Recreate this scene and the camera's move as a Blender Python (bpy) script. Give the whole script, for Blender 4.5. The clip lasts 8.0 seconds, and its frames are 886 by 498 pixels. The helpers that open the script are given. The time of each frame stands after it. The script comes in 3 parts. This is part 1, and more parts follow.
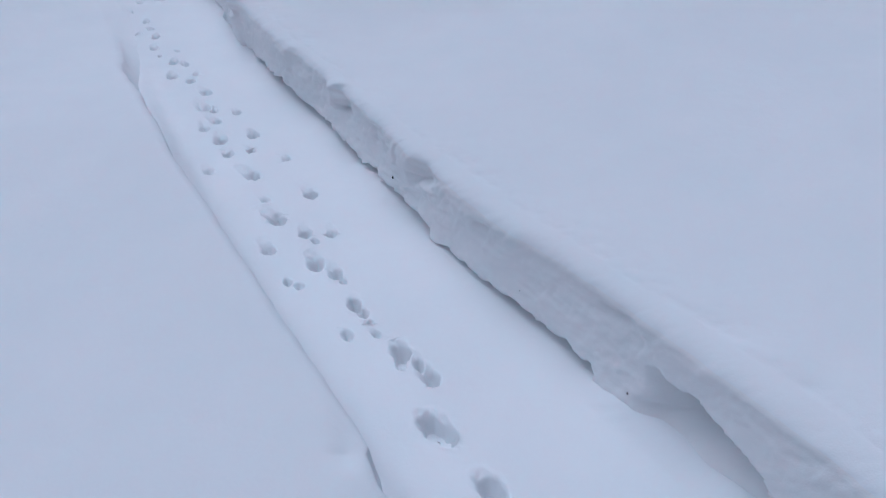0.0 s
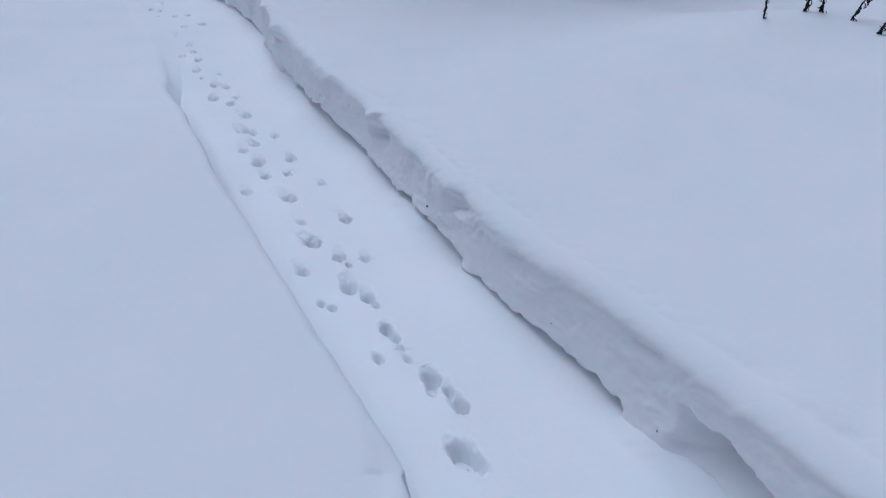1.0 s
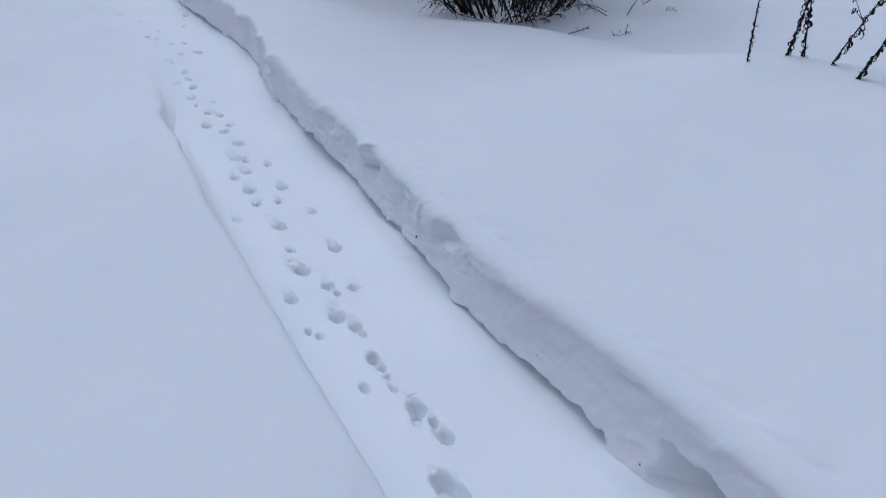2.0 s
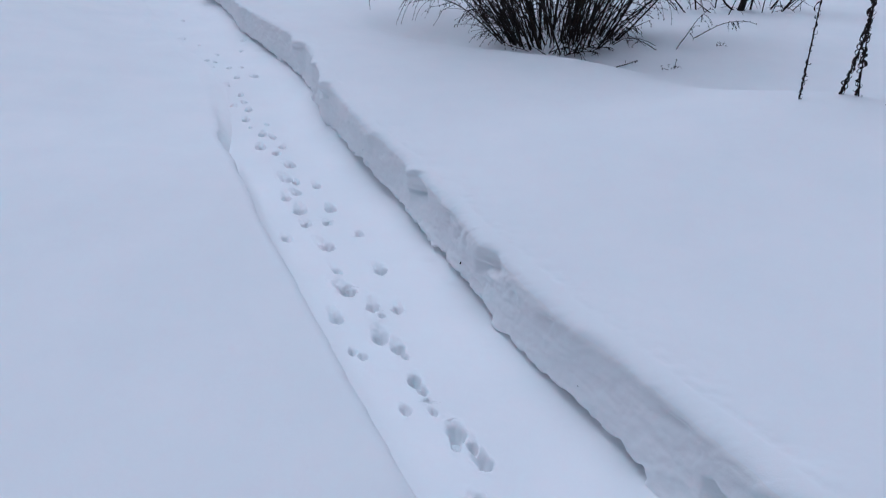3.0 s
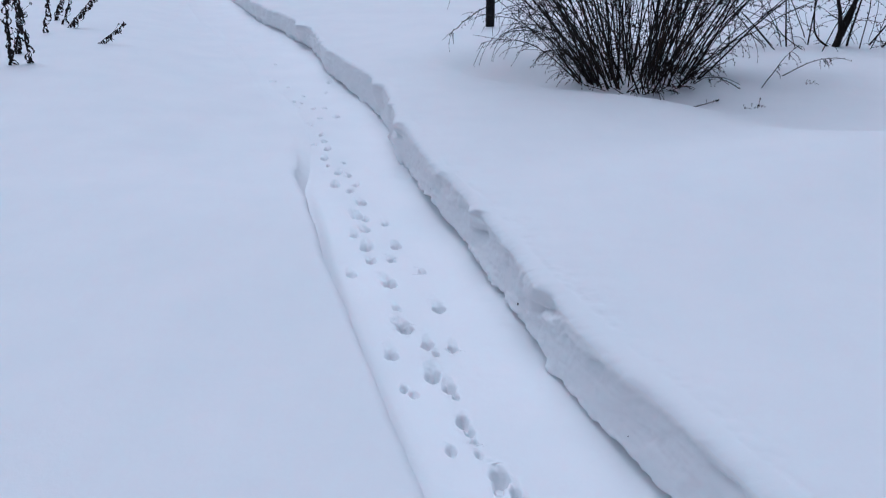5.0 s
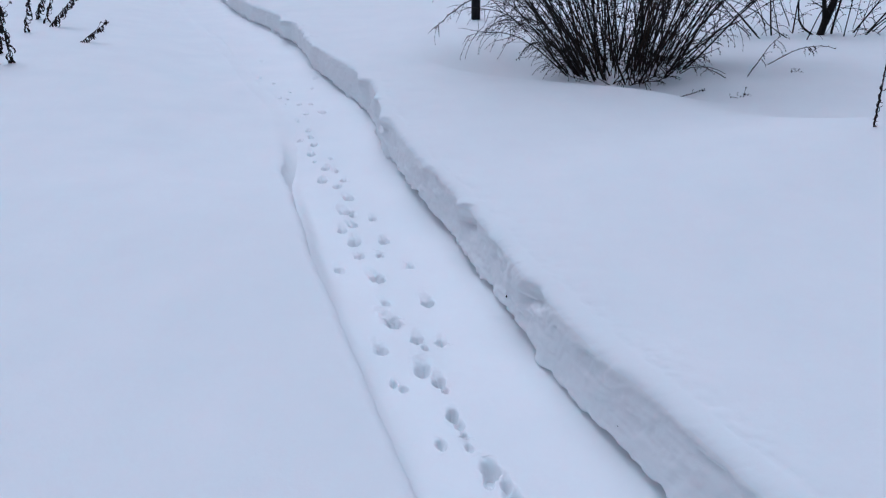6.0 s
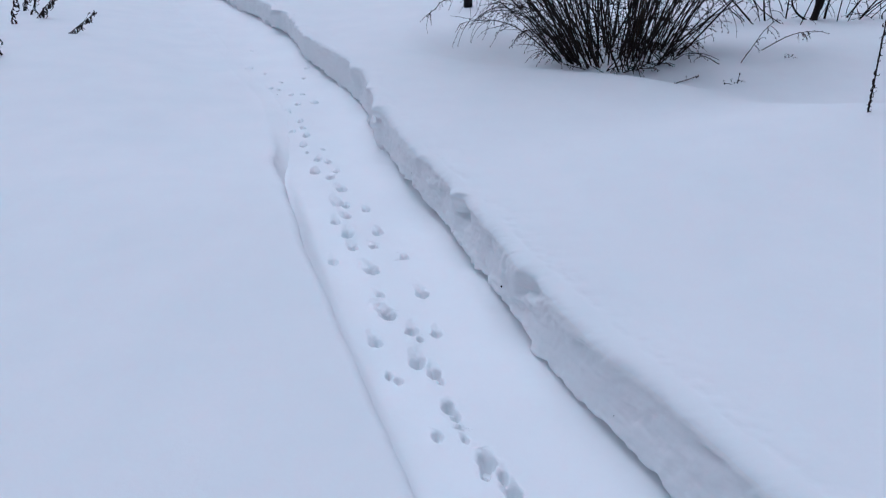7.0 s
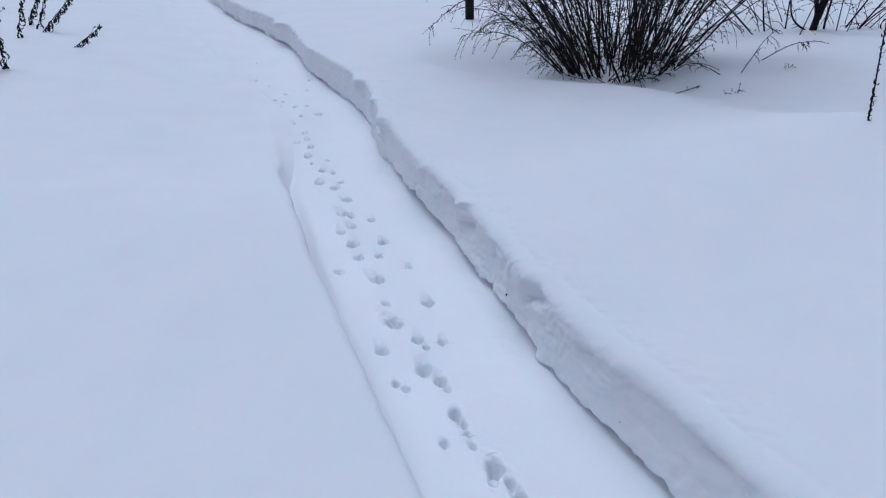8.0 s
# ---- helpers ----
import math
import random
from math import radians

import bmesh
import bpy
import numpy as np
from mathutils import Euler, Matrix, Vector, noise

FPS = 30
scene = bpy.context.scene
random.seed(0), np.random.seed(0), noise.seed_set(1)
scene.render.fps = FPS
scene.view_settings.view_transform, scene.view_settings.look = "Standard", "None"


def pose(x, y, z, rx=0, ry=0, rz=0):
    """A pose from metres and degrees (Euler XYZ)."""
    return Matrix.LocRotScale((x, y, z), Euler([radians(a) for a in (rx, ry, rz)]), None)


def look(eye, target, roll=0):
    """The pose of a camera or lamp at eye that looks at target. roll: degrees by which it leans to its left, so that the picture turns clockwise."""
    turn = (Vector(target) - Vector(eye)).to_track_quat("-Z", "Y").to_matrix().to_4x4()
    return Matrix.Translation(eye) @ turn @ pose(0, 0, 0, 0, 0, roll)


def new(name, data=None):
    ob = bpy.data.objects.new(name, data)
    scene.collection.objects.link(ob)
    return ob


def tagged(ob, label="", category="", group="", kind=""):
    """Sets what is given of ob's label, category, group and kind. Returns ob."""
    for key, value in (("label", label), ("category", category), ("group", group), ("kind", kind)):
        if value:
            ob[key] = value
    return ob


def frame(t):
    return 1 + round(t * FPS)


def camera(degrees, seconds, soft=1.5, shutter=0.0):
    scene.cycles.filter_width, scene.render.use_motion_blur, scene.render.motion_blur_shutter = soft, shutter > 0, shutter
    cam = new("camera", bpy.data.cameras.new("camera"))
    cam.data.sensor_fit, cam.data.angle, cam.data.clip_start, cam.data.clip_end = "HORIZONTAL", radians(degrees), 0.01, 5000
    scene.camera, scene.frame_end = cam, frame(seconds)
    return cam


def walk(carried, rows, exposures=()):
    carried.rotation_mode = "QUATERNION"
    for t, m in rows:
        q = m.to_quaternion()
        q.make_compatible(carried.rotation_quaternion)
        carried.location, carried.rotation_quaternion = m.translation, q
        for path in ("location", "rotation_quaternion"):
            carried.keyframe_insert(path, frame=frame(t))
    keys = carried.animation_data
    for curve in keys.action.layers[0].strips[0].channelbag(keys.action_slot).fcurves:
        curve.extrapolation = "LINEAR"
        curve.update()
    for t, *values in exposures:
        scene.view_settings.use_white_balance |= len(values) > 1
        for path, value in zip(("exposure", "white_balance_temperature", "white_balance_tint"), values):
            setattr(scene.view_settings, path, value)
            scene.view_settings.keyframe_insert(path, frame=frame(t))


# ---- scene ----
cam = camera(65.9, 8.0, soft=1.2)
PATH = [
    (0, (0.509, 0.536, 1.443), (0.602, 2.147, 0.261), -3.1),
    (0.5, (0.465, 0.511, 1.473), (0.519, 2.149, 0.326), -2.4),
    (1, (0.447, 0.506, 1.466), (0.5, 2.169, 0.357), -1.2),
    (1.2, (0.454, 0.504, 1.461), (0.514, 2.18, 0.371), -0.8),
    (2.3, (0.439, 0.47, 1.492), (0.521, 2.192, 0.477), 1.0),
    (2.5, (0.426, 0.46, 1.497), (0.483, 2.191, 0.497), 1.1),
    (3, (0.423, 0.452, 1.504), (0.399, 2.2, 0.533), 0.9),
    (3.5, (0.447, 0.451, 1.516), (0.317, 2.21, 0.575), 0.4),
    (4, (0.481, 0.455, 1.522), (0.259, 2.22, 0.607), -0.2),
    (4.2, (0.493, 0.459, 1.52), (0.246, 2.226, 0.617), -0.4),
    (5.3, (0.541, 0.454, 1.525), (0.267, 2.231, 0.65), -1.6),
    (5.5, (0.541, 0.457, 1.518), (0.275, 2.235, 0.641), -1.7),
    (6, (0.549, 0.464, 1.514), (0.299, 2.237, 0.623), -2.1),
    (6.5, (0.549, 0.475, 1.509), (0.311, 2.241, 0.599), -2.3),
    (7, (0.549, 0.481, 1.512), (0.315, 2.242, 0.592), -2.5),
    (7.5, (0.542, 0.471, 1.517), (0.308, 2.235, 0.604), -2.7),
    (8, (0.537, 0.453, 1.517), (0.298, 2.227, 0.626), -2.8),
]
walk(cam, [(t, look(eye, target, roll)) for t, eye, target, roll in PATH],
     exposures=[(0.0, -0.67, 5120, 13), (2.5, -0.63, 5120, 13), (4.0, -0.56, 5120, 13), (5.4, -0.49, 5120, 13), (8.0, -0.53, 5120, 13)])

# ---- light: an overcast winter day ----
world = bpy.data.worlds.new("overcast_sky")
scene.world = world
world.use_nodes = True
wn, wl = world.node_tree.nodes, world.node_tree.links
wn.clear()
sky = wn.new("ShaderNodeTexSky")
sky.sky_type = "NISHITA"
sky.sun_disc = False
SUN_EL, SUN_AZ = radians(66), radians(-28)
sky.sun_elevation, sky.sun_rotation = SUN_EL, SUN_AZ
sky.air_density, sky.dust_density = 1.0, 6.0
pale = wn.new("ShaderNodeHueSaturation")
pale.inputs["Saturation"].default_value = 0.55
back = wn.new("ShaderNodeBackground")
back.inputs["Strength"].default_value = 0.062
wout = wn.new("ShaderNodeOutputWorld")
wl.new(sky.outputs[0], pale.inputs["Color"])
wl.new(pale.outputs[0], back.inputs["Color"])
wl.new(back.outputs[0], wout.inputs["Surface"])

sun = new("sun", bpy.data.lights.new("sun", "SUN"))
sun.data.energy, sun.data.angle, sun.data.color = 1.5, radians(65), (1.0, 0.97, 0.94)
to_sun = Vector((math.sin(SUN_AZ) * math.cos(SUN_EL), math.cos(SUN_AZ) * math.cos(SUN_EL), math.sin(SUN_EL)))
sun.matrix_world = look(to_sun * 30, (0, 0, 0))


# ---- materials ----
def material(name, rough=0.6):
    m = bpy.data.materials.new(name)
    m.use_nodes = True
    n, l = m.node_tree.nodes, m.node_tree.links
    b = n["Principled BSDF"]
    b.inputs["Roughness"].default_value = rough
    return m, n, l, b


def tex_noise(n, l, scale, detail, coord, rough=0.55):
    t = n.new("ShaderNodeTexNoise")
    t.inputs["Scale"].default_value, t.inputs["Detail"].default_value = scale, detail
    t.inputs["Roughness"].default_value = rough
    l.new(coord, t.inputs["Vector"])
    return t.outputs["Fac"]


def ramp(n, l, fac, a, b, p=0.3, q=0.7):
    r = n.new("ShaderNodeValToRGB")
    r.color_ramp.elements[0].color, r.color_ramp.elements[1].color = (*a, 1), (*b, 1)
    r.color_ramp.elements[0].position, r.color_ramp.elements[1].position = p, q
    l.new(fac, r.inputs["Fac"])
    return r.outputs["Color"]


def bump(n, l, fac, strength, distance, normal=None):
    b = n.new("ShaderNodeBump")
    b.inputs["Strength"].default_value, b.inputs["Distance"].default_value = strength, distance
    l.new(fac, b.inputs["Height"])
    if normal is not None:
        l.new(normal, b.inputs["Normal"])
    return b.outputs["Normal"]


def snow_material(name, low, high, grain, lumps):
    m, n, l, b = material(name, 0.75)
    co = n.new("ShaderNodeTexCoord").outputs["Object"]
    l.new(ramp(n, l, tex_noise(n, l, 2.2, 5, co), low, high), b.inputs["Base Color"])
    soft = bump(n, l, tex_noise(n, l, 14, 4, co), lumps, 0.01)
    l.new(bump(n, l, tex_noise(n, l, 260, 3, co), grain, 0.002, soft), b.inputs["Normal"])
    b.inputs["Specular IOR Level"].default_value = 0.2
    b.inputs["Subsurface Weight"].default_value = 0.6
    b.inputs["Subsurface Radius"].default_value = (0.8, 1.0, 1.0)
    b.inputs["Subsurface Scale"].default_value = 0.005
    return m


SNOW = snow_material("snow", (0.885, 0.91, 0.93), (0.925, 0.942, 0.955), 0.2, 0.2)
SNOW_PATH = snow_material("packed_snow", (0.885, 0.91, 0.93), (0.925, 0.942, 0.955), 0.25, 0.25)
# for the cut face: more neutral and less blue than the top snow
SNOW_CUT = snow_material("cut_snow", (0.89, 0.89, 0.885), (0.925, 0.92, 0.915), 0.3, 0.3)


def bark_material(name, dark, light, scale):
    m, n, l, b = material(name, 0.75)
    co = n.new("ShaderNodeTexCoord").outputs["Object"]
    stretch = n.new("ShaderNodeMapping")
    stretch.inputs["Scale"].default_value = (1, 1, 0.25)
    l.new(co, stretch.inputs["Vector"])
    f = tex_noise(n, l, scale, 5, stretch.outputs[0], 0.65)
    l.new(ramp(n, l, f, dark, light), b.inputs["Base Color"])
    l.new(bump(n, l, f, 0.6, 0.003), b.inputs["Normal"])
    b.inputs["Specular IOR Level"].default_value = 0.2
    return m


BARK = bark_material("dark_bark", (0.008, 0.006, 0.006), (0.028, 0.021, 0.018), 60)
BARK_BROWN = bark_material("brown_bark", (0.018, 0.012, 0.009), (0.06, 0.04, 0.026), 60)
DRY = bark_material("dry_weed", (0.010, 0.008, 0.008), (0.036, 0.028, 0.024), 90)
POST = bark_material("black_paint", (0.010, 0.010, 0.012), (0.022, 0.022, 0.025), 40)


# ---- smooth random fields ----
def lattice(ix, iy, iz, seed):
    h = (ix * 374761393 + iy * 668265263 + iz * 2147483647 + seed * 974634769) & 0xFFFFFFFF
    h = ((h ^ (h >> 13)) * 1274126177) & 0xFFFFFFFF
    h = ((h ^ (h >> 16)) * 2246822519) & 0xFFFFFFFF
    return ((h ^ (h >> 15)) & 0xFFFFFF) / 0xFFFFFF * 2 - 1


def field(x, y, z, seed=1):
    """Value noise between -1 and 1 on arrays."""
    x, y, z = np.broadcast_arrays(np.asarray(x, float), np.asarray(y, float), np.asarray(z, float))
    fx, fy, fz = np.floor(x), np.floor(y), np.floor(z)
    ux, uy, uz = x - fx, y - fy, z - fz
    ix, iy, iz = fx.astype(np.int64), fy.astype(np.int64), fz.astype(np.int64)
    ux, uy, uz = (u * u * u * (u * (6 * u - 15) + 10) for u in (ux, uy, uz))
    out = 0
    for a in (0, 1):
        for b in (0, 1):
            for c in (0, 1):
                w = (ux if a else 1 - ux) * (uy if b else 1 - uy) * (uz if c else 1 - uz)
                out = out + w * lattice(ix + a, iy + b, iz + c, seed)
    return out


def fbm(x, y, z, octaves=4, seed=1, gain=0.5):
    out, amp, f = 0, 1.0, 1.0
    for k in range(octaves):
        out = out + amp * field(x * f + 17.3 * k, y * f, z * f, seed + k)
        amp, f = amp * gain, f * 2.03
    return out


def smooth(a, b, x):
    u = np.clip((x - a) / (b - a), 0, 1)
    return u * u * (3 - 2 * u)


def bell(x, centre, width):
    return np.exp(-((x - centre) / width) ** 2)


# ---- the lie of the snow ----
# Foot of the cut snow wall and lip of the opposite bank, as x over y along the path.
FOOT_Y = [-3, 0.6, 1.42, 1.6, 1.8, 2.15, 2.46, 2.95, 3.42, 4.01, 4.72, 5.3, 5.9, 6.4, 7.03, 7.84, 8.96, 10.1, 11.9, 13.5, 18, 30]
FOOT_X = [2.9, 1.495, 1.185, 1.095, 0.985, 0.81, 0.648, 0.42, 0.22, -0.07, -0.38, -0.59, -0.79, -1.07, -1.46, -1.89, -2.42, -3.10, -4.35, -5.27, -7.9, -15]
LIP_Y = [-3, 0.6, 1.3, 1.5, 1.76, 2.04, 2.5, 2.8, 3.14, 3.5, 4.1, 4.8, 5.38, 5.86, 7.0, 9.0, 11.9, 13.5, 18, 30]
LIP_X = [2.1, 0.75, 0.43, 0.35, 0.23, 0.08, -0.15, -0.31, -0.46, -0.63, -0.91, -1.175, -1.40, -1.61, -2.30, -3.45, -5.35, -6.3, -8.9, -16]


def curve_through(y, ys, xs):
    """A monotone-tangent cubic through the knots, straight past their ends."""
    ys, xs = np.array(ys, float), np.array(xs, float)
    slope = np.gradient(xs, ys)
    i = np.clip(np.searchsorted(ys, y) - 1, 0, len(ys) - 2)
    w = ys[i + 1] - ys[i]
    u = np.clip((y - ys[i]) / w, 0, 1)
    v = ((1 + 2 * u) * (1 - u) ** 2 * xs[i] + u * (1 - u) ** 2 * w * slope[i]
         + u * u * (3 - 2 * u) * xs[i + 1] + u * u * (u - 1) * w * slope[i + 1])
    return v + np.where(y < ys[0], (y - ys[0]) * slope[0], 0) + np.where(y > ys[-1], (y - ys[-1]) * slope[-1], 0)


def foot_x(y):
    near = smooth(16, 10, y)
    return curve_through(y, FOOT_Y, FOOT_X) + near * (0.007 * field(y * 6.1, 0, 0, 5) + 0.008 * field(y * 15, 0, 0, 6) + 0.004 * field(y * 41, 0, 0, 7))


def lip_x(y):
    near = smooth(16, 10, y)
    jog = 0
    for cy, size, out in ((1.44, 0.15, 0.012), (1.28, 0.10, 0.008), (2.06, 0.14, 0.004)):
        jog = jog + out * smooth(cy - 0.012, cy + 0.008, y) * smooth(cy + size, cy, y)
    return curve_through(y, LIP_Y, LIP_X) + jog + near * (0.007 * field(y * 3.3, 0, 0, 8) + 0.002 * field(y * 11, 0, 0, 9))


def ground_z(x, y):
    """Height of the untouched snow."""
    far = smooth(60, 14, np.hypot(x, y))
    z = 0.31 + far * (0.05 * field(x * 0.35, y * 0.35, 0, 21) + 0.02 * field(x * 0.9, y * 0.9, 0, 22))
    # a drift crest between the path and the shrub, with a hollow behind it
    q = (x - 1.3) * 0.83 + (y - 5.5) * 0.56
    a = (x - 1.3) * 0.56 - (y - 5.5) * 0.83
    q = q - 0.3 * smooth(1.2, 2.2, a)
    crest = np.where(q < 0, np.exp(-(q / 1.1) ** 2), np.exp(-(q / (0.42 + 0.25 * smooth(0.8, 1.9, a))) ** 2))
    z = z + crest * (-0.035 + 0.175 * smooth(0.6, 1.95, a)) * smooth(-2.3, -0.4, a) * smooth(9, 4, a)
    z = z - 0.03 * np.exp(-((x - 0.95) / 1.3) ** 2 - ((y - 6.55) / 0.85) ** 4)
    # a blown edge in front of the shrub, with the snow scooped out behind it
    w = y - (6.17 - 0.43 * x + 0.4 * smooth(0.4, -0.4, x))
    span = smooth(-0.5, 0.2, x) * smooth(2.4, 1.5, x)
    z = z + span * (-0.012 * bell(w, -0.1, 0.3) - 0.06 * smooth(-0.05, 0.30, w) * smooth(0.95, 0.45, w))
    z = z - 0.20 * np.exp(-((x - 0.35) / 0.65) ** 2 - ((y - 6.98) / 0.5) ** 2)
    z = z - 0.10 * smooth(0.0, 0.55, q) * smooth(5, 2.5, q) * smooth(-1.9, -0.9, a) * smooth(6, 3, a)
    z = z + 0.06 * np.exp(-((x + 3.4) / 0.9) ** 2 - ((y - 8.3) / 2.0) ** 2)
    # farther on, the bank across the path dips down to it
    d = curve_through(y, LIP_Y, LIP_X) - x
    z = z - (0.16 * smooth(3.0, 5.0, y) + 0.08 * smooth(5.0, 7.3, y)) * smooth(40, 16, y) * np.exp(-(np.maximum(d, 0) / 1.3) ** 2) * smooth(-0.4, -0.2, d)
    return z


def floor_z(x, y):
    return 0.010 * field(x * 1.7, y * 1.7, 0, 31) + 0.004 * field(x * 6, y * 6, 0, 32)


def sheet(name, verts, shape, mat):
    """One mesh from a grid of places."""
    r, c = shape
    i = np.arange(r * c).reshape(r, c)
    quads = np.stack([i[:-1, :-1], i[:-1, 1:], i[1:, 1:], i[1:, :-1]], -1).reshape(-1, 4)
    me = bpy.data.meshes.new(name)
    me.vertices.add(r * c)
    me.vertices.foreach_set("co", verts.reshape(-1).astype(np.float32))
    me.loops.add(quads.size)
    me.loops.foreach_set("vertex_index", quads.reshape(-1).astype(np.int32))
    me.polygons.add(len(quads))
    me.polygons.foreach_set("loop_start", np.arange(0, quads.size, 4, dtype=np.int32))
    me.polygons.foreach_set("use_smooth", np.ones(len(quads), bool))
    me.update(calc_edges=True)
    me.validate()
    me.materials.append(mat)
    return new(name, me)


ROWS_Y = np.concatenate([-np.geomspace(400, 0.5, 26), np.arange(-0.3, 1.1, 0.05), np.arange(1.1, 3.2, 0.0055), np.arange(3.2, 5.6, 0.008),
                         np.arange(5.6, 7.6, 0.010), np.arange(7.6, 11.0, 0.014), np.arange(11.0, 14, 0.04), np.geomspace(14, 600, 60)])
OUT = np.concatenate([np.arange(0.012, 0.3, 0.014), np.geomspace(0.3, 6, 60), np.geomspace(6.6, 600, 34)])

# places on the wall where a lump broke out or stands proud: y, height, size, depth
CHIPS = [(3.38, 0.17, 0.06, 0.035), (2.63, 0.20, 0.045, 0.03), (2.27, 0.17, 0.05, 0.012), (3.95, 0.14, 0.05, 0.02), (4.85, 0.20, 0.07, 0.03),
         (3.05, 0.18, 0.05, 0.015)]
LUMPS = [(3.42, 0.22, 0.10, 0.045), (4.80, 0.22, 0.14, 0.05), (5.95, 0.20, 0.20, 0.075), (9.35, 0.20, 0.30, 0.11), (2.72, 0.24, 0.10, 0.02),
         (2.20, 0.2, 0.22, 0.016), (7.55, 0.1, 0.25, 0.03), (8.2, 0.1, 0.2, 0.03), (3.95, 0.2, 0.12, 0.03), (5.25, 0.18, 0.12, 0.03)]
# small holes where the cut meets the path: y, half length, added height
NOTCHES = [(3.43, 0.025, 0.020), (3.30, 0.05, 0.014), (2.80, 0.03, 0.012), (2.62, 0.05, 0.014), (4.38, 0.04, 0.014), (5.30, 0.04, 0.030), (5.05, 0.03, 0.012),
           (2.10, 0.05, 0.010), (6.95, 0.06, 0.02), (7.9, 0.08, 0.02)]
# short cracks that run along the cut face, the snow below them set back: y, height, length, slant, depth
CRACKS = [(1.83, 0.245, 0.045, 0.15, 0.014), (2.30, 0.235, 0.035, 0.5, 0.016), (2.47, 0.215, 0.020, 0.3, 0.012), (2.70, 0.205, 0.035, 0.0, 0.020),
          (2.08, 0.17, 0.03, 0.3, 0.006), (3.02, 0.20, 0.04, 0.2, 0.014), (3.34, 0.225, 0.05, 0.3, 0.022), (3.62, 0.20, 0.05, 0.4, 0.014)]


def build_ground():
    y = ROWS_Y[:, None]
    foot, lip = curve_through(ROWS_Y, FOOT_Y, FOOT_X)[:, None], lip_x(ROWS_Y)[:, None]
    ragged = foot_x(ROWS_Y)[:, None] - foot
    near = smooth(16, 11, y)
    # the cut wall on the far side of the path
    top_x = foot + 0.055
    h = ground_z(top_x + 0.1, y) - 0.004
    v = np.linspace(0, 1, 56)[None, :]
    k = np.clip(v / 0.72, 0, 1)
    bend = np.clip((v - 0.72) / 0.28, 0, 1) * math.pi / 2
    round_ = smooth(3.2, 1.5, y)
    soft = 0.042 + 0.016 * round_ + 0.018 * field(y * 2.3, 3, 0, 41)
    wz = k * (h - soft) + soft * np.sin(bend)
    lean = 0.015 + 0.03 * round_
    off = lean * wz / 0.26 + (0.066 + 0.025 * round_) * (1 - np.cos(bend))
    # broken surface of the cut: flat shovelled faces, spalled in shells with crisp edges
    s = y + 0.35 * wz
    warp = 0.35 * field(s * 6, wz * 7, 0, 50)
    broad = 0.020 * field(s * 2.2, wz * 2.0, 0, 51) + 0.010 * field(s * 6 + warp, wz * 5, 0, 52)
    shells = 0
    for size, high, amount, seed in ((3.6, 7.0, 0.013, 53), (6.5, 11.0, 0.009, 54), (12.0, 19.0, 0.006, 55)):
        n = fbm(s * size + 0.5 * warp, wz * high + warp, 0, 3, seed)
        shells = shells + amount * (smooth(0.10, 0.19, n) - 0.8 * smooth(-0.22, -0.34, n))
    grit = 0.0022 * fbm(s * 30, wz * 34, 0, 3, 57)
    broken = 0.24 + 0.42 * smooth(2.35, 2.75, y) - 0.22 * smooth(3.6, 4.6, y)
    rim = smooth(0.5, 0.8, v) * (0.016 * field(s * 4.5, wz * 2, 0, 58) + 0.002 * smooth(0.2, 0.4, field(s * 9, wz * 10, 0, 60)))
    fade = smooth(0, 0.05, v) * near * (1 - 0.8 * smooth(0.85, 1, v))
    off = off + (broad * 0.7 + shells * broken * (1 - 0.7 * smooth(0.62, 0.8, v)) + grit - 0.008) * fade + rim * near * broken * (1 - smooth(0.93, 1, v))
    # farther on the cut hangs in folds like a curtain
    off = off + near * smooth(6.6, 7.4, y) * (0.030 * np.abs(field(y * 3.1, wz * 0.6, 0, 66)) + 0.018 * field(y * 8.5, wz * 1.5, 0, 67)) * smooth(1, 0.75, v) * smooth(0, 0.06, v)
    for cy, cz, size, depth in CHIPS:
        side = bell(y, cy, size)
        off = off + depth * side * smooth(cz - 0.01, cz + 0.004, wz) * smooth(cz + 0.09, cz + 0.03, wz) * near
    for cy, cz, length, slant, depth in CRACKS:
        n = wz - cz + slant * (y - cy) + 0.006 * field(y * 40, cz * 50, 0, 74)
        off = off + depth * smooth(0.004, -0.003, n) * np.exp(-(np.minimum(n, 0) / 0.035) ** 2) * np.exp(-((y - cy) / length) ** 4)
    off = off - 0.008 * np.exp(-np.abs(y - 2.27 - 0.01 * field(wz * 25, 0, 0, 75)) / 0.012) * smooth(0.11, 0.15, wz) * smooth(0.27, 0.23, wz)
    for cy, cz, size, depth in LUMPS:
        # each slab stands prouder towards its near end, and breaks off there
        t = y + 0.2 * (wz - cz) + 0.012 * field(wz * 30, y * 4, 0, 59) - cy
        off = off - depth * np.where(t > 0, np.exp(-(t / size) ** 2), np.exp(-(t / (0.3 * size)) ** 2)) * (0.2 + 0.8 * smooth(0.08, 0.24, wz)) * (1 - 0.6 * smooth(0.9, 1, v))
    # hollow under an overhanging slab at the near end, thin undercut along the foot
    edge = 1.685 + 0.12 * (wz - 0.1) + 0.015 * field(wz * 22, 0, 0, 68)
    deep = smooth(edge + 0.02, edge - 0.05, y)
    roof = 0.168 - 0.07 * smooth(1.60, 1.25, y) + 0.012 * field(y * 12, 0, 0, 61) + 0.008 * field(y * 31, 0, 0, 69)
    flutes = 0.018 * field(y * 8, wz * 3, 0, 62) + 0.012 * field(y * 19, wz * 5, 0, 70)
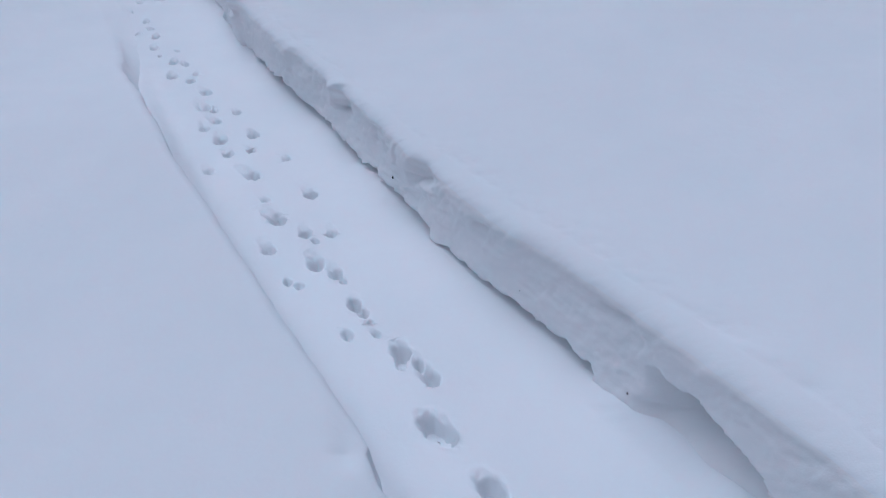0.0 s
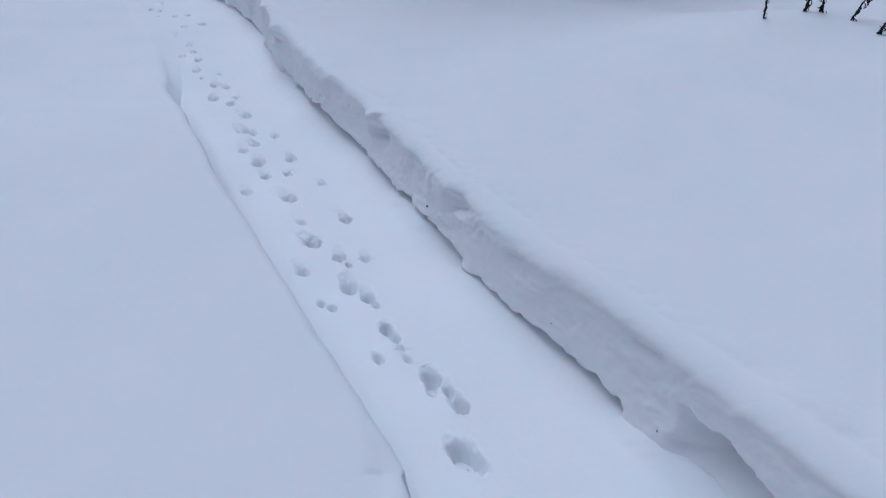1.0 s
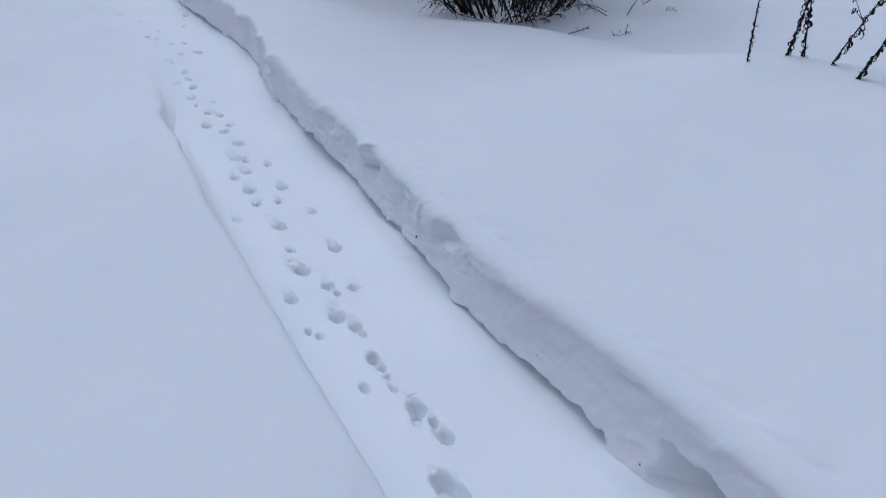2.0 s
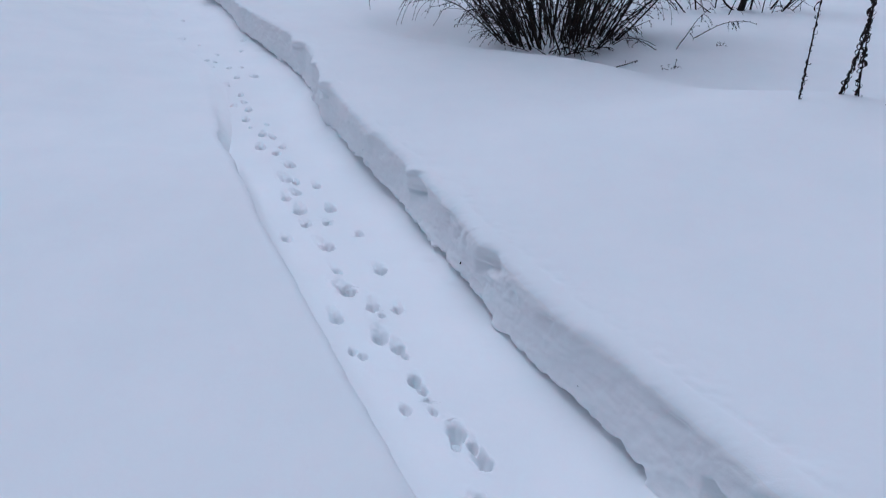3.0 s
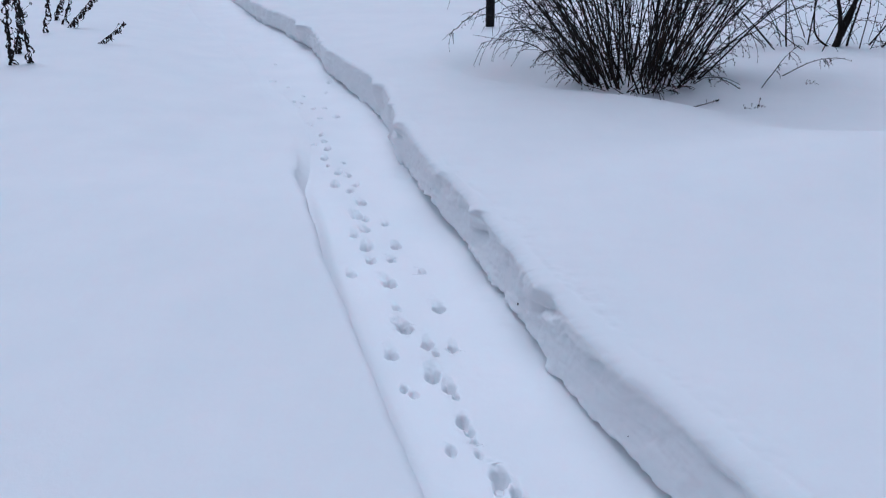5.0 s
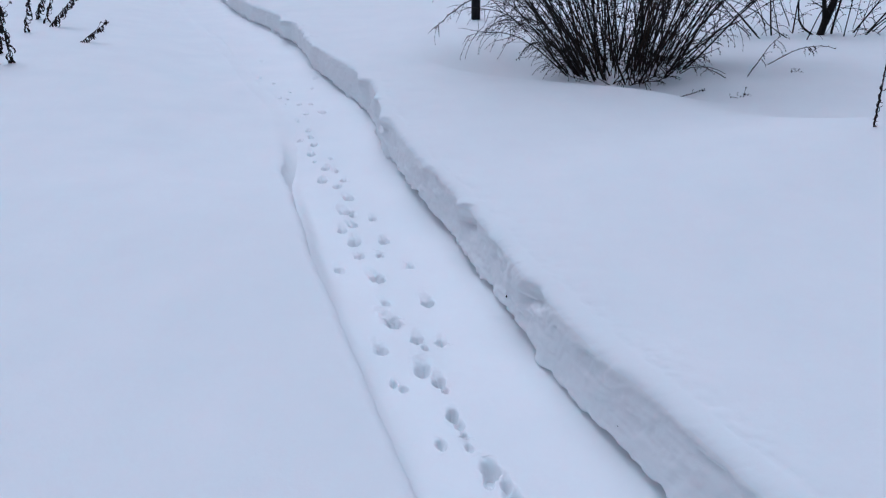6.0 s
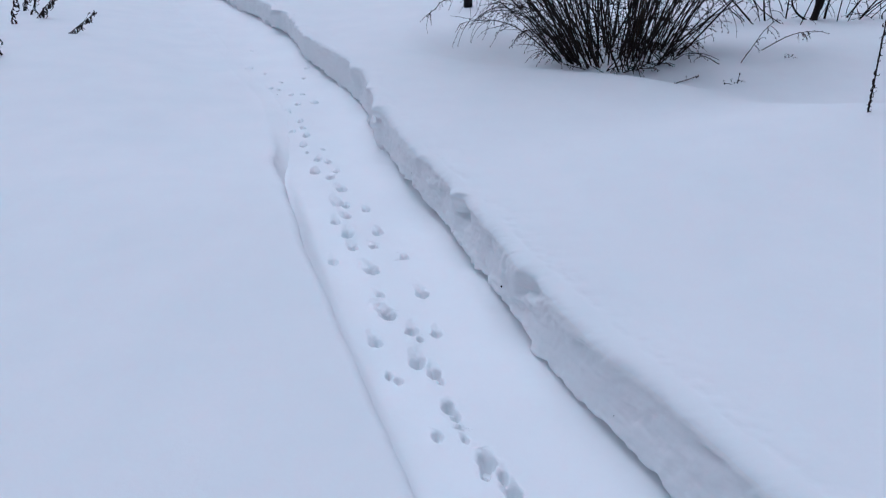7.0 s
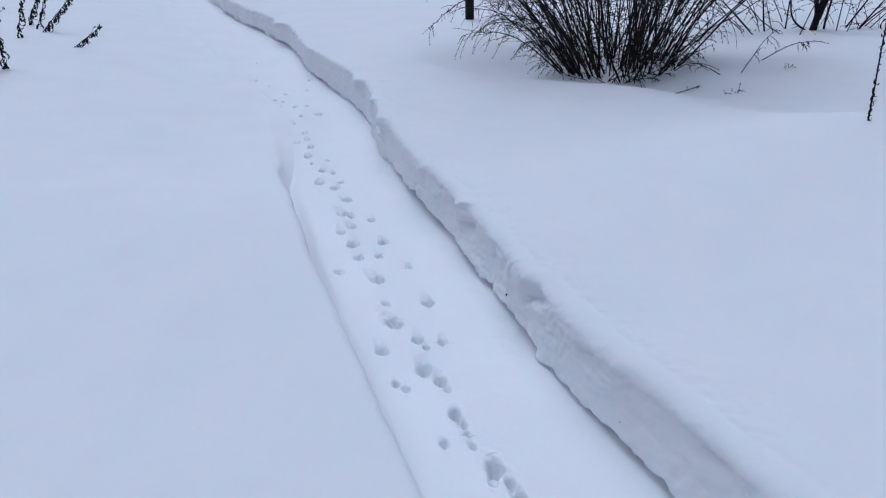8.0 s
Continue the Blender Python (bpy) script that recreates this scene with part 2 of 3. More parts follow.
    off = off + deep * (0.12 + flutes + 0.12 * bell(y, 1.62, 0.035) * smooth(0.07, 0.13, wz)) * smooth(roof + 0.004, roof - 0.008, wz) * smooth(-0.02, 0.12, wz)
    gap = 0.024 + 0.012 * smooth(2.5, 2.7, y) * smooth(3.8, 3.4, y) + 0.014 * bell(y, 1.95, 0.12) + 0.040 * bell(y, 4.05, 0.28) + 0.012 * field(y * 7, 0, 0, 63) + 0.010 * field(y * 33, 0, 0, 73) + 0.03 * smooth(6.0, 8.0, y)
    open_ = near * smooth(-0.75, -0.35, field(y * 4.3, 0, 0, 64) + 0.5 * field(y * 15, 0, 0, 65) + bell(y, 4.05, 0.3) + 0.5 * smooth(4.6, 3.8, y) + 1.2 * bell(y, 1.95, 0.1) - 1.6 * bell(y, 2.36, 0.10)) * smooth(1.82, 1.88, y)
    for cy, wide, high in NOTCHES:
        gap = gap + high * smooth(cy - wide, cy - 0.6 * wide, y) * smooth(cy + wide, cy, y)
        open_ = np.maximum(open_, 1.6 * smooth(cy - wide, cy - 0.7 * wide, y) * smooth(cy + wide, cy + 0.5 * wide, y))
    off = off + open_ * (0.10 + 0.04 * smooth(5.4, 4.4, y)) * smooth(gap + 0.006, gap - 0.004, wz) + 0.006 * near
    off = off + ragged * np.exp(-(wz / 0.035) ** 2)
    wx = foot + off
    wz = wz - 0.012 * smooth(0.02, 0, v)
    ex, ez = wx[:, -1:], wz[:, -1:]
    bx = ex + OUT[None, :]
    bz = ground_z(bx, y)
    drop = bz[:, :1] - ez
    bz = bz - drop * np.exp(-OUT[None, :] / 0.05) + near * (np.exp(-OUT[None, :] / 0.25) * 0.006 * field(bx * 9, y * 9, 0, 71) + np.exp(-OUT[None, :] / 0.05) * 0.004 * fbm(bx * 28, y * 28, 0, 2, 72))
    # the lip and hidden wall on the near bank
    u = np.linspace(0, 1, 22)[None, :]
    ease = smooth(3.1, 5.8, y)
    lower = ease * smooth(30, 16, y) * np.maximum(ground_z(lip - 0.1, y) - 0.022, 0)
    lh = ground_z(lip - 0.1, y) + 0.006 - lower
    arc = np.clip((u - 0.55) / 0.45, 0, 1) * math.pi / 2
    lz = np.clip(u / 0.55, 0, 1) * (lh - 0.024) + 0.024 * np.sin(arc)
    up = np.clip(lz / lh, 0, 1)
    lx = lip + 0.03 - 0.03 * lz / 0.3 + 0.12 * ease * (1 - up) ** 2 - (0.036 + 0.02 * ease) * (1 - np.cos(arc)) + near * smooth(5.5, 4.0, y) * 0.004 * fbm(y * 9, lz * 9, 0, 3, 81) * smooth(0, 0.1, u) * (1 - smooth(0.8, 1, u))
    sx = lx[:, -1:] - OUT[None, :]
    sz = ground_z(sx, y) + 0.006 * np.exp(-OUT[None, :] / 0.3) - lower * np.exp(-(OUT[None, :] / 0.85) ** 2)
    sz = sz - (sz[:, :1] - lz[:, -1:]) * np.exp(-OUT[None, :] / 0.03)
    # scoops in the lip where lumps fell in
    for cy, size, depth in ((2.06, 0.14, 0.008), (3.50, 0.16, 0.005), (1.42, 0.14, 0.022), (1.27, 0.10, 0.016)):
        slump = depth * smooth(cy - 0.06, cy + 0.02, y) * smooth(cy + size, cy, y) * 0.8
        sz = sz - slump * np.exp(-(OUT[None, :] / 0.03) ** 2)
        lz = lz - slump * smooth(0.5, 1, u)
    rows = len(ROWS_Y)
    yy = np.broadcast_to(y, (rows, 1))

    def grid(x, z):
        return np.stack([x, np.broadcast_to(y, x.shape), z], -1)

    left = np.concatenate([grid(sx[:, ::-1], sz[:, ::-1]), grid(lx[:, ::-1], lz[:, ::-1])], 1)
    right = np.concatenate([grid(wx, wz), grid(bx, bz)], 1)
    bed = grid(np.linspace(0, 1, 5)[None, 1:-1] * (wx[:, :1] - lx[:, :1]) + lx[:, :1], np.full((rows, 3), -0.06))
    verts = np.concatenate([left, bed, right], 1)
    g = sheet("ground", verts, verts.shape[:2], SNOW)
    g.data.materials.append(SNOW_CUT)
    first = left.shape[1] + bed.shape[1]
    slot = np.zeros((rows - 1, verts.shape[1] - 1), np.int32)
    slot[:, first:first + 43] = 1
    g.data.polygons.foreach_set("material_index", slot.reshape(-1))
    return tagged(g, "deep bluish white snow with a cut bank beside the path", "snow", kind="structure"), lx[:, 0], wx, wz


# pad prints in the path: x, y, width, depth factor
PRINTS_NEAR = [
    (0.31, 2.24, 0.044, 1.2), (0.34, 2.19, 0.033, 1.0), (0.36, 2.14, 0.020, 0.8), (0.38, 2.09, 0.025, 0.6), (0.29, 2.10, 0.035, 0.7),
    (0.45, 2.00, 0.054, 1.3), (0.45, 1.95, 0.030, 1.0), (0.50, 1.95, 0.033, 1.0), (0.53, 1.89, 0.049, 1.2), (0.52, 1.72, 0.059, 1.5),
    (0.56, 1.69, 0.052, 1.2), (0.56, 1.68, 0.024, 1.2), (0.65, 1.51, 0.061, 1.5)]
PRINTS_MIDDLE = [
    (-0.28, 3.38, 0.042, 0.7), (-0.18, 3.39, 0.034, 0.6), (-0.34, 3.23, 0.043, 0.4), (-0.14, 3.15, 0.052, 1.0), (-0.01, 3.29, 0.032, 0.4),
    (-0.06, 2.94, 0.032, 0.5), (0.00, 2.79, 0.052, 1.4), (0.12, 2.96, 0.044, 0.9), (-0.01, 2.60, 0.044, 0.8), (0.12, 2.68, 0.041, 0.8),
    (0.16, 2.62, 0.022, 1.0), (0.22, 2.66, 0.033, 0.8), (0.17, 2.49, 0.055, 1.1), (0.08, 2.40, 0.027, 0.8), (0.12, 2.37, 0.029, 0.6),
    (0.24, 2.42, 0.045, 1.2), (0.27, 2.37, 0.024, 1.2)]
PRINTS_ON = [
    (-0.99, 4.91, 0.045, 0.8), (-0.92, 4.76, 0.020, 0.5), (-0.83, 4.83, 0.024, 0.5), (-0.81, 4.64, 0.046, 0.7), (-0.73, 4.59, 0.034, 1.0),
    (-0.76, 4.40, 0.048, 0.8), (-0.64, 4.31, 0.043, 0.4), (-0.63, 4.42, 0.033, 0.4), (-0.52, 4.12, 0.044, 0.8), (-0.49, 3.91, 0.048, 1.3),
    (-0.43, 3.87, 0.029, 0.9), (-0.40, 3.74, 0.040, 0.8), (-0.44, 3.67, 0.040, 0.5), (-0.31, 3.83, 0.035, 0.4), (-0.34, 3.53, 0.053, 0.7),
    (-0.19, 3.55, 0.041, 0.7)]
PRINTS_FAR = [
    (-2.61, 8.25, 0.035, 0.4), (-2.29, 7.32, 0.075, 0.5), (-2.04, 7.09, 0.030, 0.4), (-1.76, 6.74, 0.034, 0.5), (-1.78, 6.52, 0.039, 0.9),
    (-1.69, 6.46, 0.033, 0.5), (-1.66, 6.30, 0.032, 0.5), (-1.50, 6.24, 0.042, 0.9), (-1.40, 6.25, 0.042, 0.6), (-1.58, 6.88, 0.034, 0.4),
    (-1.67, 7.30, 0.055, 0.6), (-1.35, 5.95, 0.045, 0.4), (-1.22, 5.99, 0.060, 0.5), (-1.51, 5.82, 0.049, 0.6), (-1.37, 5.72, 0.058, 0.6),
    (-1.37, 5.47, 0.055, 1.0), (-1.18, 5.46, 0.041, 0.6), (-1.11, 5.30, 0.040, 0.9), (-1.16, 5.20, 0.043, 0.6), (-1.03, 5.12, 0.047, 0.8)]


def build_path(left_x, wall):
    """The trodden floor, with each print pressed into it."""
    right_x = wall[:, :24].max(1) + 0.05
    u = np.linspace(0, 1, 220)[None, :]
    x = left_x[:, None] - 0.01 + u * (right_x - left_x + 0.01)[:, None]
    y = np.broadcast_to(ROWS_Y[:, None], x.shape)
    z = floor_z(x, y)
    # snow drifted up a little against both walls
    foot, lip = foot_x(ROWS_Y)[:, None], lip_x(ROWS_Y)[:, None]
    z = z + 0.012 * np.exp(-((x - foot) / 0.06) ** 2) * smooth(0.1, 0.6, field(y * 3, 0, 0, 91)) 
    # the floor runs up softly to the shallow bank, and into the hollow of the cut
    bank = np.maximum(ground_z(lip - 0.1, y) - 0.012, 0) * smooth(4.8, 3.7, y)
    base = left_x[:, None]
    z = z + bank * 0.16 * np.exp(-(np.maximum(x - base, 0) / 0.05) ** 2)
    z = z + 0.03 * smooth(1.86, 1.70, y) * smooth(foot - 0.08, foot + 0.06, x)
    rng = random.Random(4)
    z = z.copy()
    for px, py, width, depth in PRINTS_NEAR + PRINTS_MIDDLE + PRINTS_ON + PRINTS_FAR:
        turn = radians(-67 + rng.uniform(-14, 14))
        near = np.nonzero((np.abs(ROWS_Y - py) < 0.25))[0]
        if not len(near):
            continue
        sl = slice(near[0], near[-1] + 1)
        dx, dy = x[sl] - px, y[sl] - py
        along = dx * math.cos(turn) + dy * math.sin(turn)
        across = -dx * math.sin(turn) + dy * math.cos(turn)
        r = width * (0.74 - 0.09 * min(max(2.7 - py, 0) / 0.4, 1) + 0.08 * min(max(py - 3.0, 0), 1) - 0.14 * min(max(py - 4.2, 0), 1))
        wob = 1 + 0.14 * field(dx * 55 + px * 9, dy * 55, py, 95) + 0.07 * field(dx * 130, dy * 130, py * 7, 97)
        # a steep ragged front, and a shallow drag behind
        drag = (2.4 if py > 2.4 else 1.5) + 1.0 * rng.random()
        lon = np.where(along > 0, along / (r * 1.3), along / (r * drag))
        d = np.sqrt(lon ** 2 + (across / (0.80 * r)) ** 2) / wob
        lo = 0.10 + 0.58 * smooth(-1.0 * r, 0.5 * r, along)
        pit = 1 - smooth(0, 1, (d - lo) / (1.08 - lo))
        slope = np.clip(0.8 + 0.34 * along / r, 0.38, 1.25)
        deep = (0.068 + 0.030 * min(max(py - 2.8, 0), 1)) * depth ** 0.8 * (0.6 + width / 0.05 * 0.4)
        rag = 0.16 * field(dx * 90, dy * 90, px * 31, 96) + 0.10 * field(dx * 190, dy * 190, px * 17, 98)
        rim = bell(d, 1.2, 0.2) * 0.0016 * depth * (1 + field(dx * 80, dy * 80, px * 3, 99))
        # four toes and a heel pressed deeper, with snow standing between them
        toes = 0
        for fore, side in ((0.62, -0.55), (0.95, -0.2), (0.95, 0.22), (0.6, 0.55), (-0.25, 0.0)):
            wide = 0.40 if fore < 0 else 0.22
            toes = np.maximum(toes, np.exp(-((along - fore * r) / (wide * r)) ** 2 - ((across - side * r) / (wide * r)) ** 2))
        z[sl] += -deep * pit * slope * (0.64 + 0.75 * toes + 1.3 * rag) + rim
    p = sheet("path", np.stack([x, y, z], -1), x.shape, SNOW_PATH)
    return tagged(p, "narrow path of packed snow dotted with animal tracks", "snow path", kind="structure")


ground, left_edge, wall_x, wall_z = build_ground()
path = build_path(left_edge, wall_x)


# ---- plants ----
def thing(name, place, label, category, group=""):
    ob = new(name)
    ob.empty_display_size = 0.1
    ob.location = place
    return tagged(ob, label, category, group)


class Shape:
    """Collects tubes and ribbons for one mesh."""

    def __init__(self):
        self.v, self.f = [], []

    def tube(self, pts, radii, sides=5):
        pts = [Vector(p) for p in pts]
        base = len(self.v)
        side = Vector((0.31, 0.95, 0.05))
        for i, p in enumerate(pts):
            t = (pts[min(i + 1, len(pts) - 1)] - pts[max(i - 1, 0)]).normalized()
            a = t.cross(side)
            if a.length < 1e-3:
                a = t.cross(Vector((1, 0, 0)))
            a.normalize()
            side = a.cross(t)
            b = t.cross(a)
            for k in range(sides):
                w = 2 * math.pi * k / sides
                self.v.append(p + radii[i] * (math.cos(w) * a + math.sin(w) * b))
        for i in range(len(pts) - 1):
            for k in range(sides):
                q = base + i * sides
                self.f.append((q + k, q + (k + 1) % sides, q + sides + (k + 1) % sides, q + sides + k))
        self.f.append(tuple(base + k for k in reversed(range(sides))))
        end = base + (len(pts) - 1) * sides
        self.f.append(tuple(end + k for k in range(sides)))

    def knob(self, p, r):
        """A small bud: a stretched eight-sided grain."""
        base = len(self.v)
        p = Vector(p)
        self.v += [p + Vector(d) * r for d in ((1, 0, 0), (0, 1, 0), (-1, 0, 0), (0, -1, 0), (0, 0, 1.6), (0, 0, -1.6))]
        for k in range(4):
            self.f.append((base + k, base + (k + 1) % 4, base + 4))
            self.f.append((base + (k + 1) % 4, base + k, base + 5))

    def mesh(self, name, mat):
        me = bpy.data.meshes.new(name)
        me.from_pydata(self.v, [], self.f)
        me.polygons.foreach_set("use_smooth", np.ones(len(me.polygons), bool))
        me.materials.append(mat)
        return me


def part(name, me, parent, label="", m=None, kind=""):
    ob = new(name, me)
    ob.parent = parent
    if m is not None:
        ob.matrix_basis = m
    return tagged(ob, label, kind=kind)


def gz(x, y):
    return float(ground_z(np.array(x), np.array(y)))


def stem_line(rng, start, way, length, droop, wobble, n=9):
    """Points of a shoot that sets out along way and bends down under its weight."""
    p, d = Vector(start), Vector(way).normalized()
    pts = [p.copy()]
    for i in range(n):
        d = (d + Vector((rng.gauss(0, wobble), rng.gauss(0, wobble), rng.gauss(0, wobble) - droop * (i + 1) / n))).normalized()
        p = p + d * (length / n)
        pts.append(p.copy())
    return pts


def taper(n, a, b):
    return [a + (b - a) * i / (n - 1) for i in range(n)]


def side_twigs(rng, shape, pts, first, count, length, thick, buds=True, hang=0.0):
    """Thin twigs along a shoot, with buds."""
    for _ in range(count):
        u = rng.uniform(first, 0.98) * (len(pts) - 1)
        i = min(int(u), len(pts) - 2)
        p = pts[i].lerp(pts[i + 1], u - i)
        along = (pts[i + 1] - pts[i]).normalized()
        out = Vector((rng.gauss(0, 1), rng.gauss(0, 1), rng.gauss(0, 0.7) - hang)).normalized() * 1.2
        q = stem_line(rng, p, along * 0.7 + out, length * rng.uniform(0.4, 1.2), 0.12 + 0.3 * hang, 0.13, 5)
        shape.tube(q, taper(len(q), thick, thick * 0.5), 3)
        if buds:
            for b in q[1:]:
                if rng.random() < 0.75:
                    shape.knob(b + Vector((rng.gauss(0, 0.003), rng.gauss(0, 0.003), -0.004)), rng.uniform(0.003, 0.0058))


def hanging_stalks(rng, shape, pts, count):
    """Short thin fruit stalks that hang straight down from an arching branch."""
    for _ in range(count):
        u = rng.uniform(0.3, 0.98) * (len(pts) - 1)
        i = min(int(u), len(pts) - 2)
        p = pts[i].lerp(pts[i + 1], u - i)
        q = p + Vector((rng.gauss(0, 0.004), rng.gauss(0, 0.004), -rng.uniform(0.02, 0.06)))
        shape.tube([p, p.lerp(q, 0.5) + Vector((rng.gauss(0, 0.002), 0, 0)), q], [0.0014, 0.0013, 0.001], 3)
        if rng.random() < 0.4:
            shape.knob(q, rng.uniform(0.003, 0.005))


def build_shrub():
    """The big leafless shrub: a dense fan of upright shoots that arch over at the sides."""
    rng = random.Random(11)
    cx, cy = 1.32, 6.74
    base = Vector((cx, cy, gz(cx, cy)))
    ob = thing("shrub", base, "large leafless shrub with many dark bare stems in snow", "shrub")
    twigs, buds = Shape(), Shape()
    for i in range(150):
        a, r = rng.uniform(0, 2 * math.pi), math.sqrt(rng.random())
        x, y = cx + 0.03 + 0.43 * r * math.cos(a), cy + 0.44 * r * math.sin(a)
        start = Vector((x, y, gz(x, y) - 0.08)) - base
        fan = 0.68 * r ** 1.3
        way = Vector((fan * math.cos(a) * (1.15 if math.cos(a) < 0 else 1.0) + rng.gauss(0, 0.17), 0.7 * fan * math.sin(a) + rng.gauss(0, 0.15), 1))
        length = rng.uniform(1.8, 2.9)
        thick = rng.choice((0.003, 0.0038, 0.0045, 0.006, 0.0085))
        pts = stem_line(rng, start, way, length, 0.05 + 0.07 * r, 0.055, 12)
        s = Shape()
        s.tube(pts, taper(len(pts), thick, 0.0025), 5)
        part("stem", s.mesh("stem", BARK_BROWN if rng.random() < 0.22 else BARK), ob)
        side_twigs(rng, twigs, pts, 0.05, 16, 0.30, 0.0024)
        # extra twigs on the unseen upper part, added to shade the hollow below
        side_twigs(rng, twigs, pts, 0.45, 7, 0.40, 0.003)
    # arching side branches with hanging tips
    for dx, dy, wx, wy, length, droop in ((-0.42, 0.0, -1.1, -0.1, 1.3, 0.17), (-0.40, -0.1, -1.2, -0.35, 1.1, 0.24), (-0.42, 0.15, -1.0, 0.2, 1.45, 0.15),
                                          (-0.35, -0.15, -1.0, -0.4, 0.9, 0.2), (-0.45, 0.1, -1.3, 0.1, 1.2, 0.22), (-0.38, -0.05, -0.9, -0.3, 1.3, 0.2),
                                          (0.42, 0.0, 1.0, 0.1, 1.4, 0.12), (0.40, 0.1, 1.1, 0.3, 1.5, 0.12),
                                          (-0.3, -0.2, -0.7, -0.5, 1.0, 0.22), (-0.3, 0.0, -1.0, 0.0, 1.2, 0.2), (-0.25, 0.2, -0.8, 0.1, 1.25, 0.2), (-0.45, 0.25, -1.1, 0.3, 1.25, 0.2), (-0.4, 0.3, -0.9, 0.4, 1.3, 0.2)):
        x, y = cx + dx, cy + dy
        pts = stem_line(rng, Vector((x, y, gz(x, y) - 0.05)) - base, (wx, wy, 1.08), length, 0.85 * droop, 0.10, 11)
        s = Shape()
        s.tube(pts, taper(len(pts), 0.007, 0.002), 5)
        part("stem", s.mesh("stem", BARK), ob)
        side_twigs(rng, twigs, pts, 0.15, 24, 0.26, 0.0026, hang=0.3)
        hanging_stalks(rng, twigs, pts, 14)
    # one long branch that reaches out towards the path and hangs over
    line = [(-0.36, 0.05, -0.05), (-0.55, 0.06, 0.44), (-0.80, 0.10, 0.72), (-1.10, 0.14, 0.71), (-1.40, 0.16, 0.58), (-1.56, 0.17, 0.47), (-1.68, 0.18, 0.36)]
    pts = []
    for p, q in zip(line, line[1:]):
        pts += [Vector(p).lerp(Vector(q), k / 3) + Vector((0, 0, rng.gauss(0, 0.006))) for k in range(3)]
    pts.append(Vector(line[-1]))
    s = Shape()
    s.tube(pts, taper(len(pts), 0.007, 0.003), 5)
    for p in pts[4:]:
        s.knob(p + Vector((0, 0, 0.004)), 0.007)
    part("stem", s.mesh("stem", BARK), ob)
    side_twigs(rng, twigs, pts, 0.35, 10, 0.16, 0.0024, hang=0.3)
    hanging_stalks(rng, twigs, pts, 16)
    # low tangle in front of the stems
    for _ in range(34):
        a = rng.uniform(-2.1, -0.2)
        x, y = cx + 0.50 * math.cos(a), cy + 0.45 * math.sin(a)
        q = stem_line(rng, Vector((x, y, gz(x, y) - 0.03)) - base, (rng.gauss(0, 0.8), -0.4, rng.uniform(0.3, 1.0)), rng.uniform(0.2, 0.5), 0.22, 0.2, 6)
        twigs.tube(q, taper(len(q), 0.0045, 0.002), 4)
        side_twigs(rng, twigs, q, 0.3, 3, 0.1, 0.002)
    part("brushwood", twigs.mesh("brushwood", BARK), ob, "fine dark side growth with small buds", kind="stuff")
    return ob


